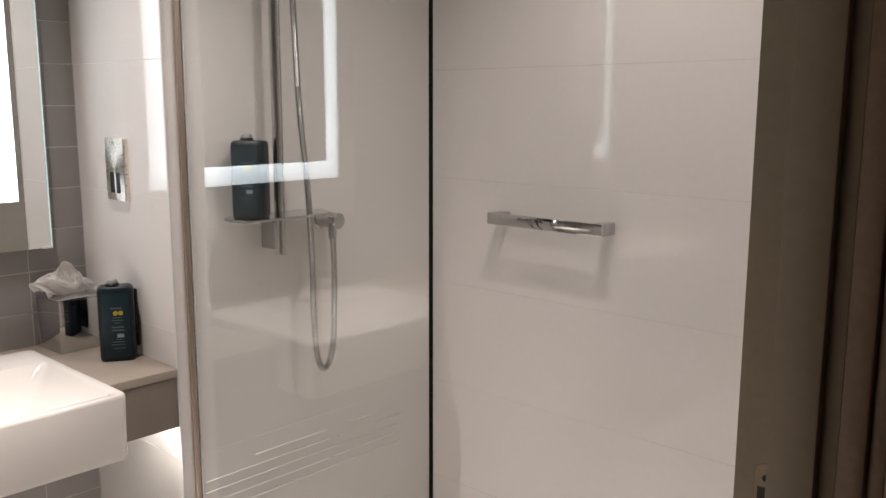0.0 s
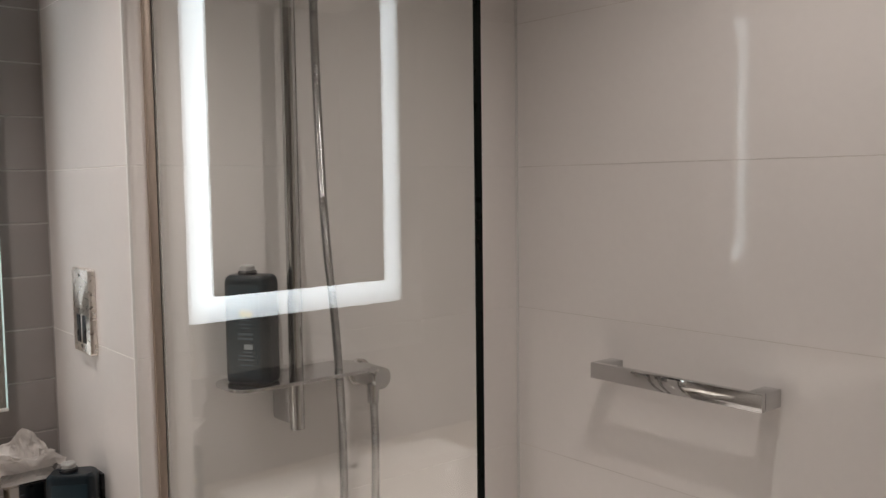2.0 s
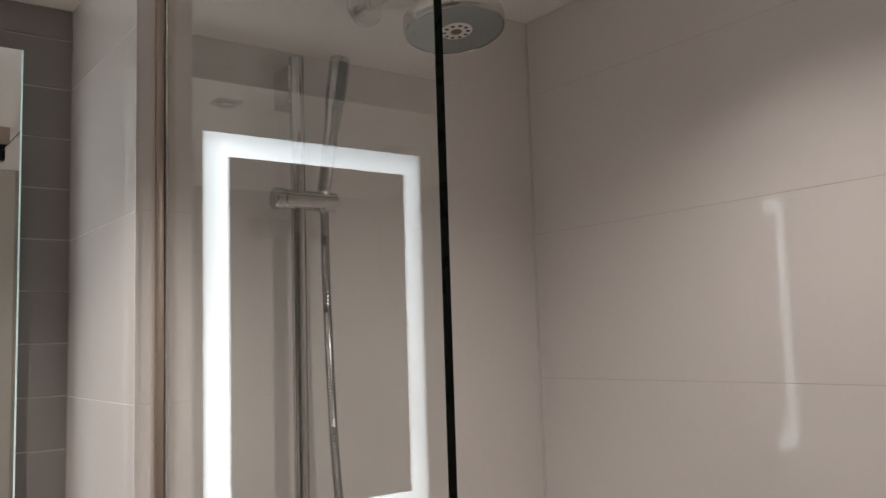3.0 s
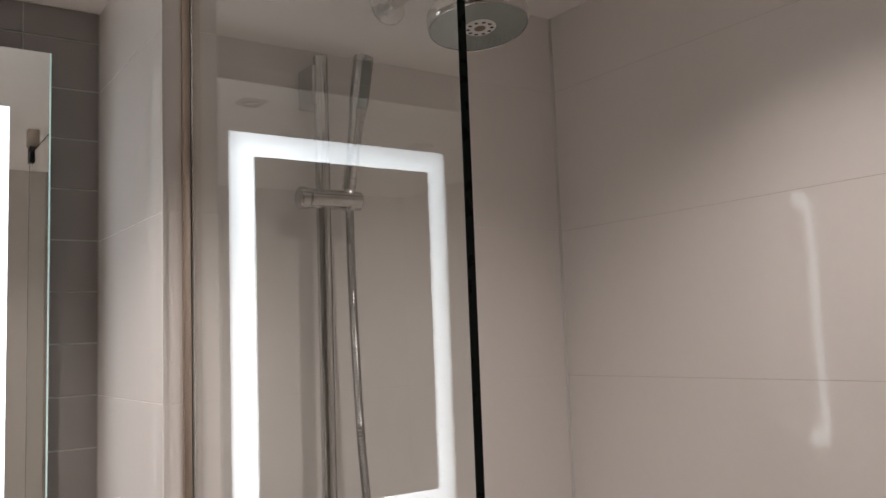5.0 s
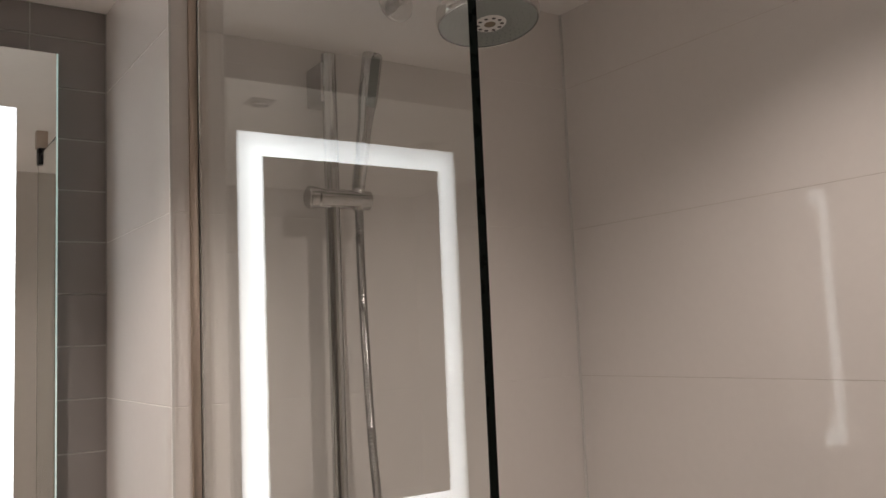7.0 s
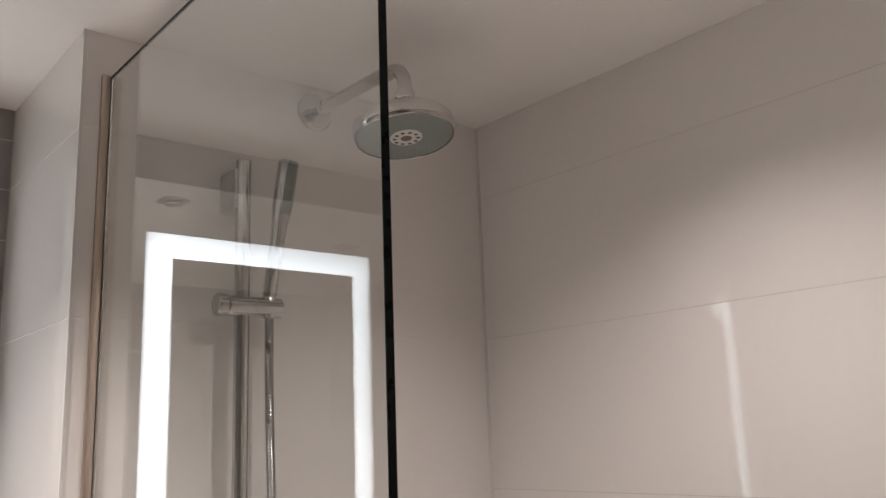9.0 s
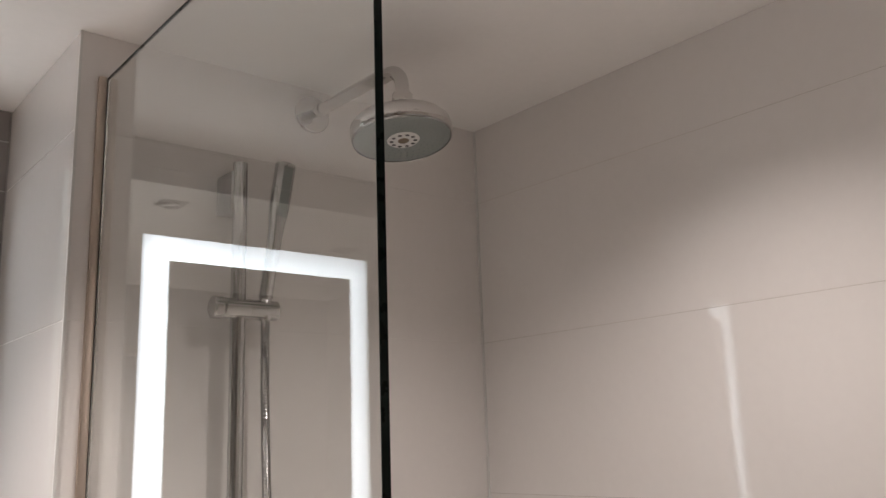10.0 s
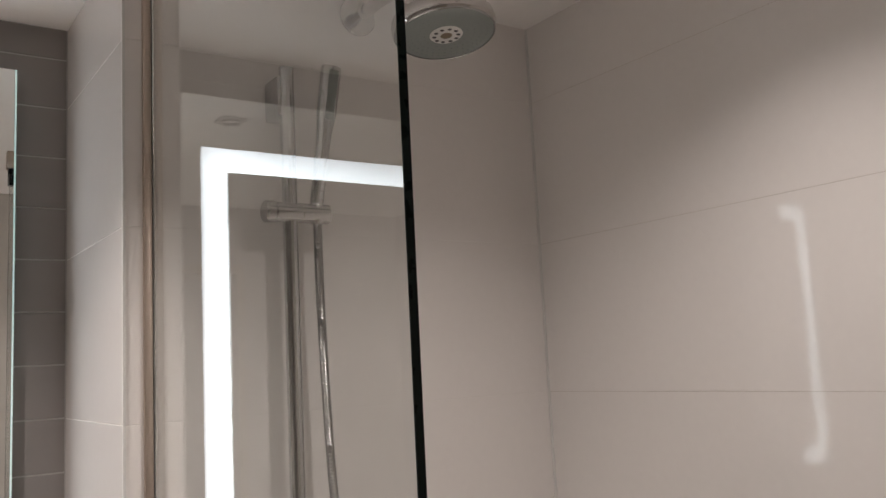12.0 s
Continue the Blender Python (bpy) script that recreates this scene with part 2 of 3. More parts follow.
structure("lobby_wall", box(-2.3, 1.0, -3.7, -3.6, 0, H), LOBBY, "brown wall of the unlit, unseen lobby")
structure("lobby_wall_side", box(0.9, 1.0, -3.6, JY1, 0, H), LOBBY, "brown wall of the unlit, unseen lobby")
structure("lobby_wall_far", box(-2.3, -2.2, -3.6, JY1, 0, H), LOBBY, "brown wall of the unlit, unseen lobby")
structure("lobby_wall_near", box(-2.2, XL - 0.001, JY1, JY1 + 0.1, 0, H), LOBBY, "brown wall of the unlit, unseen lobby")


def door_frame():
    f = new("door_frame")
    tagged(f, "dark beige laminate door frame with bronze strike plate", "door frame", kind="structure")
    b = box(JX, JX + 0.033, JY1 - 0.004, JY0 + 0.006, 0, 2.07, 0.0015)
    part("jamb", b, DOORM, f)
    part("stop", box(JX - 0.012, JX + 0.001, JY1 + 0.012, JY1 + 0.058, 0, 2.035, 0.002), DOORM, f)
    part("jamb", box(-0.943, -0.91, JY1 - 0.004, JY0 + 0.006, 0, 2.07, 0.0015), DOORM, f)
    part("head", box(-0.91, JX, JY1 - 0.004, JY0 + 0.006, 2.036, 2.069, 0.0015), DOORM, f)
    part("architrave", box(JX - 0.004, JX + 0.060, JY1 - 0.030, JY1 - 0.0045, 0, 2.12, 0.003), DARKWOOD, f, "dark brown outer architrave")
    part("architrave_step", box(JX + 0.003, JX + 0.060, JY1 - 0.046, JY1 - 0.0305, 0, 2.12, 0.003), DARKWOOD, f)
    part("architrave_step", box(JX - 0.002, JX + 0.060, JY1 - 0.140, JY1 - 0.0465, 0, 2.12, 0.003), DARKWOOD, f)
    part("architrave", box(-0.985, -0.905, JY1 - 0.022, JY1 - 0.0045, 0, 2.12, 0.003), DARKWOOD, f)
    plate = part("strike_plate", loft([rrect(0.024, 0.075, 0.011, 0), rrect(0.024, 0.075, 0.011, 0.0012), rrect(0.0225, 0.0735, 0.010, 0.0018)]), STRIKEM, f, "bronze strike plate")
    plate.matrix_local = Matrix.Translation((JX - 0.0002, -1.8195, 1.064)) @ pose(0, 0, 0, 0, -90, 0) @ pose(0, 0, 0, 0, 0, 90)
    hole = part("latch_hole", box(JX - 0.0032, JX - 0.0022, -1.827, -1.812, 1.041, 1.076), BLACK, f, "dark latch hole")
    part("screw", rod((JX - 0.003, -1.8195, 1.0865), (JX - 0.0018, -1.8195, 1.0865), 0.0035, 0.0004, 16), BLACK, f)


door_frame()


# ---- vanity ----
def worktop():
    t = thing("vanity_worktop", (-0.65, -0.2, 0.73), "taupe floating vanity worktop with matching front panel", "worktop")
    t.matrix_world = Matrix.Identity(4)
    b = box(-0.184, -0.001, -0.428, -0.001, 0.851, 0.87, 0.0015)
    box(-1.30, -0.772, -0.428, -0.001, 0.851, 0.87, 0.0015, bm=b)
    box(-0.7715, -0.1845, -0.098, -0.001, 0.851, 0.87, 0.0, bm=b)
    part("top", b, COUNTER, t)
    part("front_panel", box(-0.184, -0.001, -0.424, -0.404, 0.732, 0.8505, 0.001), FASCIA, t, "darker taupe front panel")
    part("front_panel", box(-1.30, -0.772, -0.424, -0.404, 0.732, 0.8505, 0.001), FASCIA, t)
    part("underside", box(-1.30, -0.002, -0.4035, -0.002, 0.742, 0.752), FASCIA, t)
    part("light_strip", box(-0.175, -0.012, -0.400, -0.390, 0.736, 0.7415), STRIPM, t, "glowing warm white light strip under the worktop")


worktop()


def basin():
    t = thing("basin", (-0.478, -0.33, 0.750), "white rectangular ceramic basin set into the worktop", "basin")
    w, d = 0.584, 0.462
    rings = [rrect(w - 0.03, d - 0.03, 0.02, 0.0), rrect(w - 0.010, d - 0.010, 0.016, 0.004), rrect(w - 0.004, d - 0.004, 0.016, 0.014), rrect(w, d, 0.016, 0.133),
             rrect(w - 0.002, d - 0.002, 0.015, 0.1375), rrect(w - 0.007, d - 0.007, 0.013, 0.140),
             rrect(w - 0.036, 0.325, 0.02, 0.140, 0, -0.052), rrect(w - 0.042, 0.319, 0.022, 0.138, 0, -0.052), rrect(w - 0.05, 0.31, 0.025, 0.131, 0, -0.052),
             rrect(w - 0.20, 0.20, 0.05, 0.055, 0, -0.045), rrect(w - 0.25, 0.16, 0.06, 0.047, 0, -0.045)]
    part("bowl", loft(rings), CERAMIC, t)
    part("waste", lathe([(0, 0.0495), (0.029, 0.0495), (0.031, 0.048), (0.031, 0.0465)], Matrix.Translation((0, -0.045, 0.0005))), CHROME, t, "chrome waste cover")


basin()


def basin_tap():
    t = thing("basin_tap", (-0.478, -0.155, 0.890), "chrome single-lever basin mixer tap on the basin", "tap")
    part("body", lathe([(0, 0), (0.027, 0), (0.027, 0.004), (0.022, 0.007), (0.021, 0.13), (0.018, 0.135), (0, 0.135)]), CHROME, t)
    part("spout", box(-0.013, 0.013, -0.135, -0.012, 0.075, 0.095, 0.004), CHROME, t)
    part("lever", box(-0.010, 0.010, -0.075, 0.015, 0.1365, 0.146, 0.004), CHROME, t)


basin_tap()

MX0, MX1, MZ0, MZ1 = -0.786, -0.099, 1.115, 2.207
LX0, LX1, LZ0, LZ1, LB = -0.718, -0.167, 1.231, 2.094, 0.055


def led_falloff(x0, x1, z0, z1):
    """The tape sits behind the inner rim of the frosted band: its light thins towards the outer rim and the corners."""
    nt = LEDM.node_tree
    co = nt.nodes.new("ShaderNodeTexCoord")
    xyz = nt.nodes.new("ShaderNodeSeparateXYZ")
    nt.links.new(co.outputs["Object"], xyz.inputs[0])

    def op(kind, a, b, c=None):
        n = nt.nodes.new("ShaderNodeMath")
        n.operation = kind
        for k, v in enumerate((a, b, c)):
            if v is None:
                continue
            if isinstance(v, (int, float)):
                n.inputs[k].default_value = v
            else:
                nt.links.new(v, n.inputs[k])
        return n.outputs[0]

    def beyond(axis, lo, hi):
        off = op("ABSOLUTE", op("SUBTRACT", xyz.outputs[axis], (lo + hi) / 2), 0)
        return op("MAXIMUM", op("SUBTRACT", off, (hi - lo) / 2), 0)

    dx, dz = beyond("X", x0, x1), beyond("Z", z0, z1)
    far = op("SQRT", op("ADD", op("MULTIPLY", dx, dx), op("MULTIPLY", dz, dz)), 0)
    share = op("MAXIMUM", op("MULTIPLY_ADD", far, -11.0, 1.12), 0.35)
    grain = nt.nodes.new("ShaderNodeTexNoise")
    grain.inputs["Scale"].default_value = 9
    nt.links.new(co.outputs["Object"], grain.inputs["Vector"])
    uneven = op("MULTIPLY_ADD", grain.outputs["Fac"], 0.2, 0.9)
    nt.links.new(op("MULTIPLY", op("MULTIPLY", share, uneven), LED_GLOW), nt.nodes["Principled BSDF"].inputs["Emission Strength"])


def led_mirror():
    t = thing("led_mirror", (0, 0, 0), "large rectangular wall mirror with a glowing white border", "mirror")
    part("backing", box(MX0 + 0.02, MX1 - 0.006, -0.0355, -0.0005, MZ0 + 0.02, MZ1 - 0.006), BLACK, t)
    part("mirror_glass", box(MX0, MX1, -0.040, -0.036, MZ0, MZ1), MIRROR, t)
    part("edge", box(MX1 + 0.0002, MX1 + 0.0030, -0.0405, -0.0355, MZ0, MZ1), EDGE, t, "pale green polished glass edge with an added glow")
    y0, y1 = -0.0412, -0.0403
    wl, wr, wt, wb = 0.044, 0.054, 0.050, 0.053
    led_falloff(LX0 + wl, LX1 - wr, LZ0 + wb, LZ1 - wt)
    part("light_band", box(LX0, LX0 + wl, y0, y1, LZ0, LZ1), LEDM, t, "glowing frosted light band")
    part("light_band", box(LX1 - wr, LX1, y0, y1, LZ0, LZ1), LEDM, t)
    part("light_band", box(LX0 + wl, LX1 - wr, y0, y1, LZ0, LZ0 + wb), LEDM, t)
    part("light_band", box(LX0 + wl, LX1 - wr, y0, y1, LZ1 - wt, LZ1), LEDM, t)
    part("clip", box(MX1 - 0.022, MX1 + 0.003, -0.043, -0.0405, MZ0 - 0.002, MZ0 + 0.004, 0.001), PALEPL, t, "small white corner clip")


led_mirror()


def shaver_socket():
    t = thing("shaver_socket", (0, 0, 0), "brushed steel shaver socket on the white side wall", "socket")
    y0, y1, z0, z1 = -0.166, -0.254, 1.234, 1.380
    b = loft([rrect(0.146, 0.088, 0.004, 0), rrect(0.146, 0.088, 0.004, 0.0095), rrect(0.144, 0.086, 0.004, 0.0112)])
    b.transform(Matrix.Translation((-0.0005, (y0 + y1) / 2, (z0 + z1) / 2)) @ pose(0, 0, 0, 0, -90, 0))
    part("plate", b, PLATEM, t)
    ym = (y0 + y1) / 2
    for dy in (0.014, -0.014):
        part("outlet", box(-0.0128, -0.0116, ym + dy - 0.009, ym + dy + 0.009, 1.252, 1.300, 0.0004), BLACK, t, "dark outlet")
    for z in (1.368, 1.246):
        part("screw", rod((-0.0116, ym, z), (-0.0128, ym, z), 0.0035, 0.0004, 14), CHROME, t)


shaver_socket()


def tissue_sheet(outline, foot, lean, seed, n_u=64, n_v=18):
    """Soft paper fanned up out of a slot: the rim runs through outline (x, z), the foot lies on the lid."""
    b = bmesh.new()
    step = [0.0]
    for p, q in zip(outline, outline[1:]):
        step.append(step[-1] + math.hypot(q[0] - p[0], q[1] - p[1]))
    rows = []
    for i in range(n_u + 1):
        u = i / n_u
        want = u * step[-1]
        k = max(0, min(len(outline) - 2, sum(1 for d in step if d <= want) - 1))
        f = (want - step[k]) / (step[k + 1] - step[k])
        px, pz = (outline[k][n] + f * (outline[k + 1][n] - outline[k][n]) for n in (0, 1))
        fx = foot[0] + (foot[1] - foot[0]) * u
        row = []
        for j in range(n_v + 1):
            v = j / n_v
            at = Vector((5 * u + seed, 1.6 * v, seed))
            fold = (noise.noise(at) + 0.35 * abs(noise.noise(at * 2.6)) + 0.22 * noise.noise(at * 5)) * math.sin(math.pi * min(0.95, v * 0.8 + 0.06))
            sag = math.sin(math.pi * v) * 0.006
            x = fx + (px - fx) * v ** 0.85 + 0.005 * noise.noise(at * 1.7 + Vector((9, 0, 0))) * v
            z = max(0.0004, pz * v ** 0.75 + sag * (0.4 + noise.noise(at * 2)) + 0.003 * noise.noise(at * 4) * v)
            y = lean * v * v + 0.018 * fold - 0.012 * v
            row.append(b.verts.new((x, y, z)))
        rows.append(row)
    for p, q in zip(rows, rows[1:]):
        for k in range(n_v):
            b.faces.new((p[k], p[k + 1], q[k + 1], q[k]))
    return b


def tissue_box():
    t = thing("tissue_box", (-0.0763, -0.0695, 0.870), "mirror-polished steel cube tissue box with tissues pulled up", "tissue box", rz=3)
    s = 0.0580
    b = box(-s, s, -s, s, 0.0, 0.126, 0.0012)
    part("cover", b, CHROME, t)
    part("lid", box(-s - 0.0006, s + 0.0006, -s - 0.0006, s + 0.0006, 0.1262, 0.1300, 0.0008), CHROME, t)
    back = ((-0.050, 0.022), (-0.045, 0.050), (-0.018, 0.056), (0.006, 0.083), (0.020, 0.074), (0.043, 0.050), (0.047, 0.034), (0.066, 0.030))
    front = ((-0.052, 0.004), (-0.060, 0.018), (-0.093, 0.044), (-0.060, 0.051), (-0.020, 0.042), (0.010, 0.030), (0.045, 0.036), (0.070, 0.021), (0.062, 0.006))
    wing = ((-0.060, 0.010), (-0.070, 0.030), (-0.030, 0.046), (0.012, 0.060), (0.040, 0.040), (0.060, 0.020), (0.056, 0.006))
    for outline, lean, seed, y in ((front, -0.014, 3.1, 0.004), (back, 0.010, 1.3, 0.012), (wing, 0.034, 5.2, 0.018)):
        tuft = part("tissue", tissue_sheet(outline, (-0.022, 0.052), lean, seed), TISSUE, t, "white crumpled paper tissue")
        tuft.location = (-0.008, y, 0.130)


tissue_box()


def bottle(at, rz, label):
    t = thing("soap_bottle", at, label, "bottle", "navy toiletry bottles", rz)
    w, d = 0.076, 0.05
    b = loft([rrect(w - 0.008, d - 0.008, 0.010, 0.0), rrect(w - 0.002, d - 0.002, 0.013, 0.003), rrect(w, d, 0.014, 0.012), rrect(w, d, 0.014, 0.155),
              rrect(w - 0.003, d - 0.003, 0.013, 0.163), rrect(w - 0.012, d - 0.010, 0.012, 0.1675)])
    part("body", b, NAVY, t)
    part("collar", lathe([(0, 0.1672), (0.0145, 0.1672), (0.0145, 0.172), (0.013, 0.174), (0, 0.174)], Matrix.Translation((-0.006, 0, 0))), BLACK, t)
    part("cap", lathe([(0, 0.1742), (0.0115, 0.1742), (0.0115, 0.180), (0.0095, 0.182), (0, 0.182)], Matrix.Translation((-0.006, 0, 0))), CAPM, t, "translucent grey cap")
    part("label", box(-w / 2 + 0.011, w / 2 - 0.010, -d / 2 - 0.0012, -d / 2 - 0.0002, 0.010, 0.153, 0.0004), NAVYLAB, t, "slightly lighter navy label")
    y0, y1 = -d / 2 - 0.0022, -d / 2 - 0.0014
    for dx in (-0.0005, 0.0105):
        part("print_disc", rod((dx, y1, 0.110), (dx, y0, 0.110), 0.0052, 0.0002, 20), YELLOW, t, "yellow printed dot")
    part("print_bar", box(-0.010, 0.013, y0, y1, 0.1195, 0.1225), PRINT, t)
    for z, x0, x1, h in ((0.099, -0.006, 0.012, 0.0016), (0.093, -0.008, 0.014, 0.0016), (0.087, -0.004, 0.010, 0.0016), (0.077, -0.010, 0.016, 0.003), (0.070, -0.010, 0.016, 0.003),
                         (0.050, -0.002, 0.014, 0.0015), (0.044, -0.010, 0.016, 0.0018), (0.038, -0.012, 0.016, 0.0018), (0.030, -0.008, 0.016, 0.0014)):
        part("print_bar", box(x0, x1, y0, y1, z, z + h), PRINT, t)
    part("print_bar", box(0.001, 0.015, y0, y1, 0.055, 0.063), PRINTW, t)
    for z in (0.100, 0.086, 0.072, 0.058):
        part("print_bar", box(-w / 2 - 0.0008, -w / 2 + 0.0001, -0.010, 0.008, z, z + 0.002), PRINT, t)
    for o in t.children:
        o.matrix_local = Matrix.Diagonal((1.04, 1.04, 1.04, 1))
    return t


bottle((-0.0510, -0.256, 0.870), -31, "navy toiletry bottle with yellow dots standing on the worktop")


def bottle_bracket():
    t = thing("bottle_bracket", (0, 0, 0), "black wall bracket behind the bottle on the worktop", "bracket")
    part("plate", box(-0.0075, -0.0005, -0.262, -0.212, 0.893, 1.030, 0.002), BLACK, t)
    part("clip", box(-0.0085, -0.0073, -0.272, -0.205, 0.905, 0.925, 0.0004), BLACK, t)


bottle_bracket()


def shower_bottle_bracket():
    t = thing("bottle_bracket", (0, 0, 0), "black wall bracket behind the bottle on the shower shelf", "bracket")
    part("plate", box(0.165, 0.221, YB - 0.008, YB - 0.0006, 1.225, 1.365, 0.002), BLACK, t)
    part("clip", box(0.193, 0.219, YB - 0.034, YB - 0.0082, 1.235, 1.355, 0.003), BLACK, t)


shower_bottle_bracket()


# ---- shower ----
def shower_tray():
    t = thing("shower_tray", (0, 0, 0), "low white shower tray on the floor", "shower tray")
    part("tray", loft([rrect(0.79, 1.22, 0.02, 0.0, 0.4335, -1.042), rrect(0.79, 1.22, 0.02, 0.018, 0.4335, -1.042), rrect(0.74, 1.17, 0.03, 0.018, 0.4335, -1.042), rrect(0.68, 1.10, 0.04, 0.008, 0.4335, -1.042)]), CERAMIC, t)
    part("drain", rod((0.43, -1.0, 0.0084), (0.43, -1.0, 0.012), 0.045, 0.001), CHROME, t)


shower_tray()


def glass_screen():
    t = thing("glass_screen", (0, 0, 0), "clear frameless fixed glass shower screen with dark edge", "shower screen")
    b = box(GX - 0.004, GX + 0.004, GN, YB - 0.006, 0.02, GT)
    pane = part("pane", b, GLASS, t, smooth=False)
    pane.visible_shadow = False
    part("edge", box(GX - 0.0042, GX + 0.0042, GN - 0.0016, GN - 0.0004, 0.02, GT), SEAL, t, "dark polished front edge")
    part("top_edge", box(GX - 0.0046, GX + 0.0046, GN, YB - 0.006, GT - 0.0012, GT + 0.0012), SEAL, t)
    part("wall_seal", box(GX - 0.0056, GX - 0.0042, YB - 0.008, YB - 0.0004, 0.02, GT), CLIPM, t, "grey silicone seal at the wall")
    part("wall_channel", box(GX - 0.019, GX - 0.0060, YB - 0.009, YB - 0.0004, 0.02, GT + 0.001, 0.002), CHAMP, t, "champagne aluminium wall channel")
    part("floor_channel", box(GX - 0.008, GX + 0.008, GN - 0.002, YB - 0.001, 0.0, 0.0195), SATIN, t)


glass_screen()


def ceiling_clamp():
    t = thing("glass_clamp", (0, 0, 0), "champagne metal ceiling post clamping the top of the glass", "clamp")
    y = -1.135
    part("post", box(GX - 0.016, GX + 0.016, y - 0.016, y + 0.016, 2.262, H - 0.0006, 0.001), CHAMP, t)
    b = box(GX - 0.011, GX - 0.0048, y - 0.018, y + 0.018, 2.212, 2.2615, 0.001)
    box(GX + 0.0048, GX + 0.011, y - 0.018, y + 0.018, 2.212, 2.2615, 0.001, bm=b)
    box(GX - 0.011, GX + 0.011, y - 0.018, y + 0.018, GT + 0.002, 2.2617, 0.001, bm=b)
    part("jaw", b, BLACK, t, "dark clamp jaw")


ceiling_clamp()

RLX, RLY, RZ0, RZ1 = 0.2560, -0.483, 1.106, 2.124


def shower_rail():
    t = thing("shower_rail", (0, 0, 0), "chrome vertical shower slide rail with soap shelf", "shower rail")
    part("pole", rod((RLX, RLY, RZ0), (RLX, RLY, RZ1), 0.0125, 0.001, 32), CHROME, t)
    for z in (1.152, 2.075):
        part("bracket", box(RLX - 0.017, RLX + 0.013, RLY - 0.002, YB - 0.0006, z - 0.034, z + 0.034, 0.003), CHROME, t)
    slider = part("slider", rod((0.227, RLY - 0.004, 1.877), (0.323, RLY - 0.004, 1.877), 0.0165, 0.0015, 32), SLIDEM, t)
    part("knob", rod((0.209, RLY - 0.004, 1.877), (0.2262, RLY - 0.004, 1.877), 0.0185, 0.0025, 32), SLIDEM, slider)
    part("ring", rod((0.272, RLY - 0.004, 1.877), (0.274, RLY - 0.004, 1.877), 0.0172, 0.0004, 32), SATIN, slider)
    part("cradle", lathe([(0, 0), (0.0095, 0), (0.0115, 0.004), (0.0115, 0.034), (0.0105, 0.036), (0, 0.036)], Matrix.Translation((0.301, RLY - 0.006, 1.859))), SLIDEM, slider)
    b = loft([rrect(0.262, 0.106, 0.035, 0.0, 0, 0, 8), rrect(0.264, 0.108, 0.036, 0.0012, 0, 0, 8), rrect(0.264, 0.108, 0.036, 0.0048, 0, 0, 8), rrect(0.262, 0.106, 0.035, 0.006, 0, 0, 8)])
    b.transform(Matrix.Translation((0.252, RLY - 0.005, 1.196)))
    part("shelf", b, CHROME, t, "thin polished rounded soap shelf")


shower_rail()
bottle((0.174, RLY - 0.006, 1.2022), -58, "navy toiletry bottle standing on the chrome shower shelf")


def hand_shower():
    t = thing("hand_shower", (0, 0, 0), "slim chrome baton hand shower in its holder with metal hose", "hand shower")
    p, q = Vector((0.301, RLY - 0.006, 1.893)), Vector((0.330, RLY - 0.020, 2.130))
    m = Matrix.Translation(p) @ pose(0, 0, 0, 3.4, 7.0, 0)
    L = (q - p).length
    b = loft([rrect(0.020, 0.020, 0.0098, 0, 0, 0), rrect(0.022, 0.022, 0.0108, 0.004), rrect(0.024, 0.024, 0.0118, L * 0.40), rrect(0.027, 0.026, 0.0125, L * 0.54),
              rrect(0.034, 0.028, 0.0125, L * 0.66), rrect(0.035, 0.028, 0.0125, L - 0.003), rrect(0.032, 0.025, 0.011, L)])
    b.transform(m)
    part("handle", b, CHROME, t)
    for z in (0.006, 0.020):
        part("ring", lathe([(0.0102, z), (0.0122, z + 0.0006), (0.0122, z + 0.0022), (0.0104, z + 0.0028)], m, 28), HOSEM, t, "dark joint ring")
    b = box(-0.0085, 0.0085, -0.0146, -0.0136, L * 0.60, L - 0.008, 0.0004)
    b.transform(m)
    part("spray_face", b, RUBBER, t, "grey spray face")
    y = RLY - 0.008
    pts = [(0.301, y, 1.862), (0.301, y, 1.80), (0.302, y - 0.002, 1.688), (0.307, y - 0.006, 1.50), (0.313, y - 0.010, 1.384), (0.324, y - 0.012, 1.262), (0.3325, y - 0.012, 1.10), (0.334, y - 0.012, 0.95),
           (0.340, y - 0.012, 0.86), (0.350, y - 0.012, 0.818), (0.364, y - 0.012, 0.806), (0.380, y - 0.012, 0.820), (0.394, y - 0.012, 0.870), (0.401, y - 0.010, 0.96), (0.403, y - 0.010, 1.06), (0.403, y - 0.006, 1.148)]
    part("hose", tube(pts, 0.0078, 12, 0.0011, 0.0052), HOSEM, t, "ribbed chrome hose")
    part("hose_nut", lathe([(0, 0), (0.0085, 0), (0.0105, 0.002), (0.0105, 0.03), (0, 0.03)], Matrix.Translation((0.403, y - 0.006, 1.128))), CHROME, t)


hand_shower()


def wall_outlet():
    t = thing("wall_outlet", (0, 0, 0), "round chrome hose outlet on the shower wall", "shower outlet")
    x, z = 0.417, 1.172
    part("rosette", rod((x, YB - 0.0006, z), (x, YB - 0.009, z), 0.025, 0.002, 36), SATIN, t)
    part("body", rod((x, YB - 0.009, z), (x, -0.508, z), 0.0200, 0.003, 36), CHROME, t)
    part("stub", rod((0.403, RLY - 0.014, z - 0.022), (0.403, RLY - 0.014, z - 0.010), 0.011, 0.001, 24), CHROME, t)


wall_outlet()


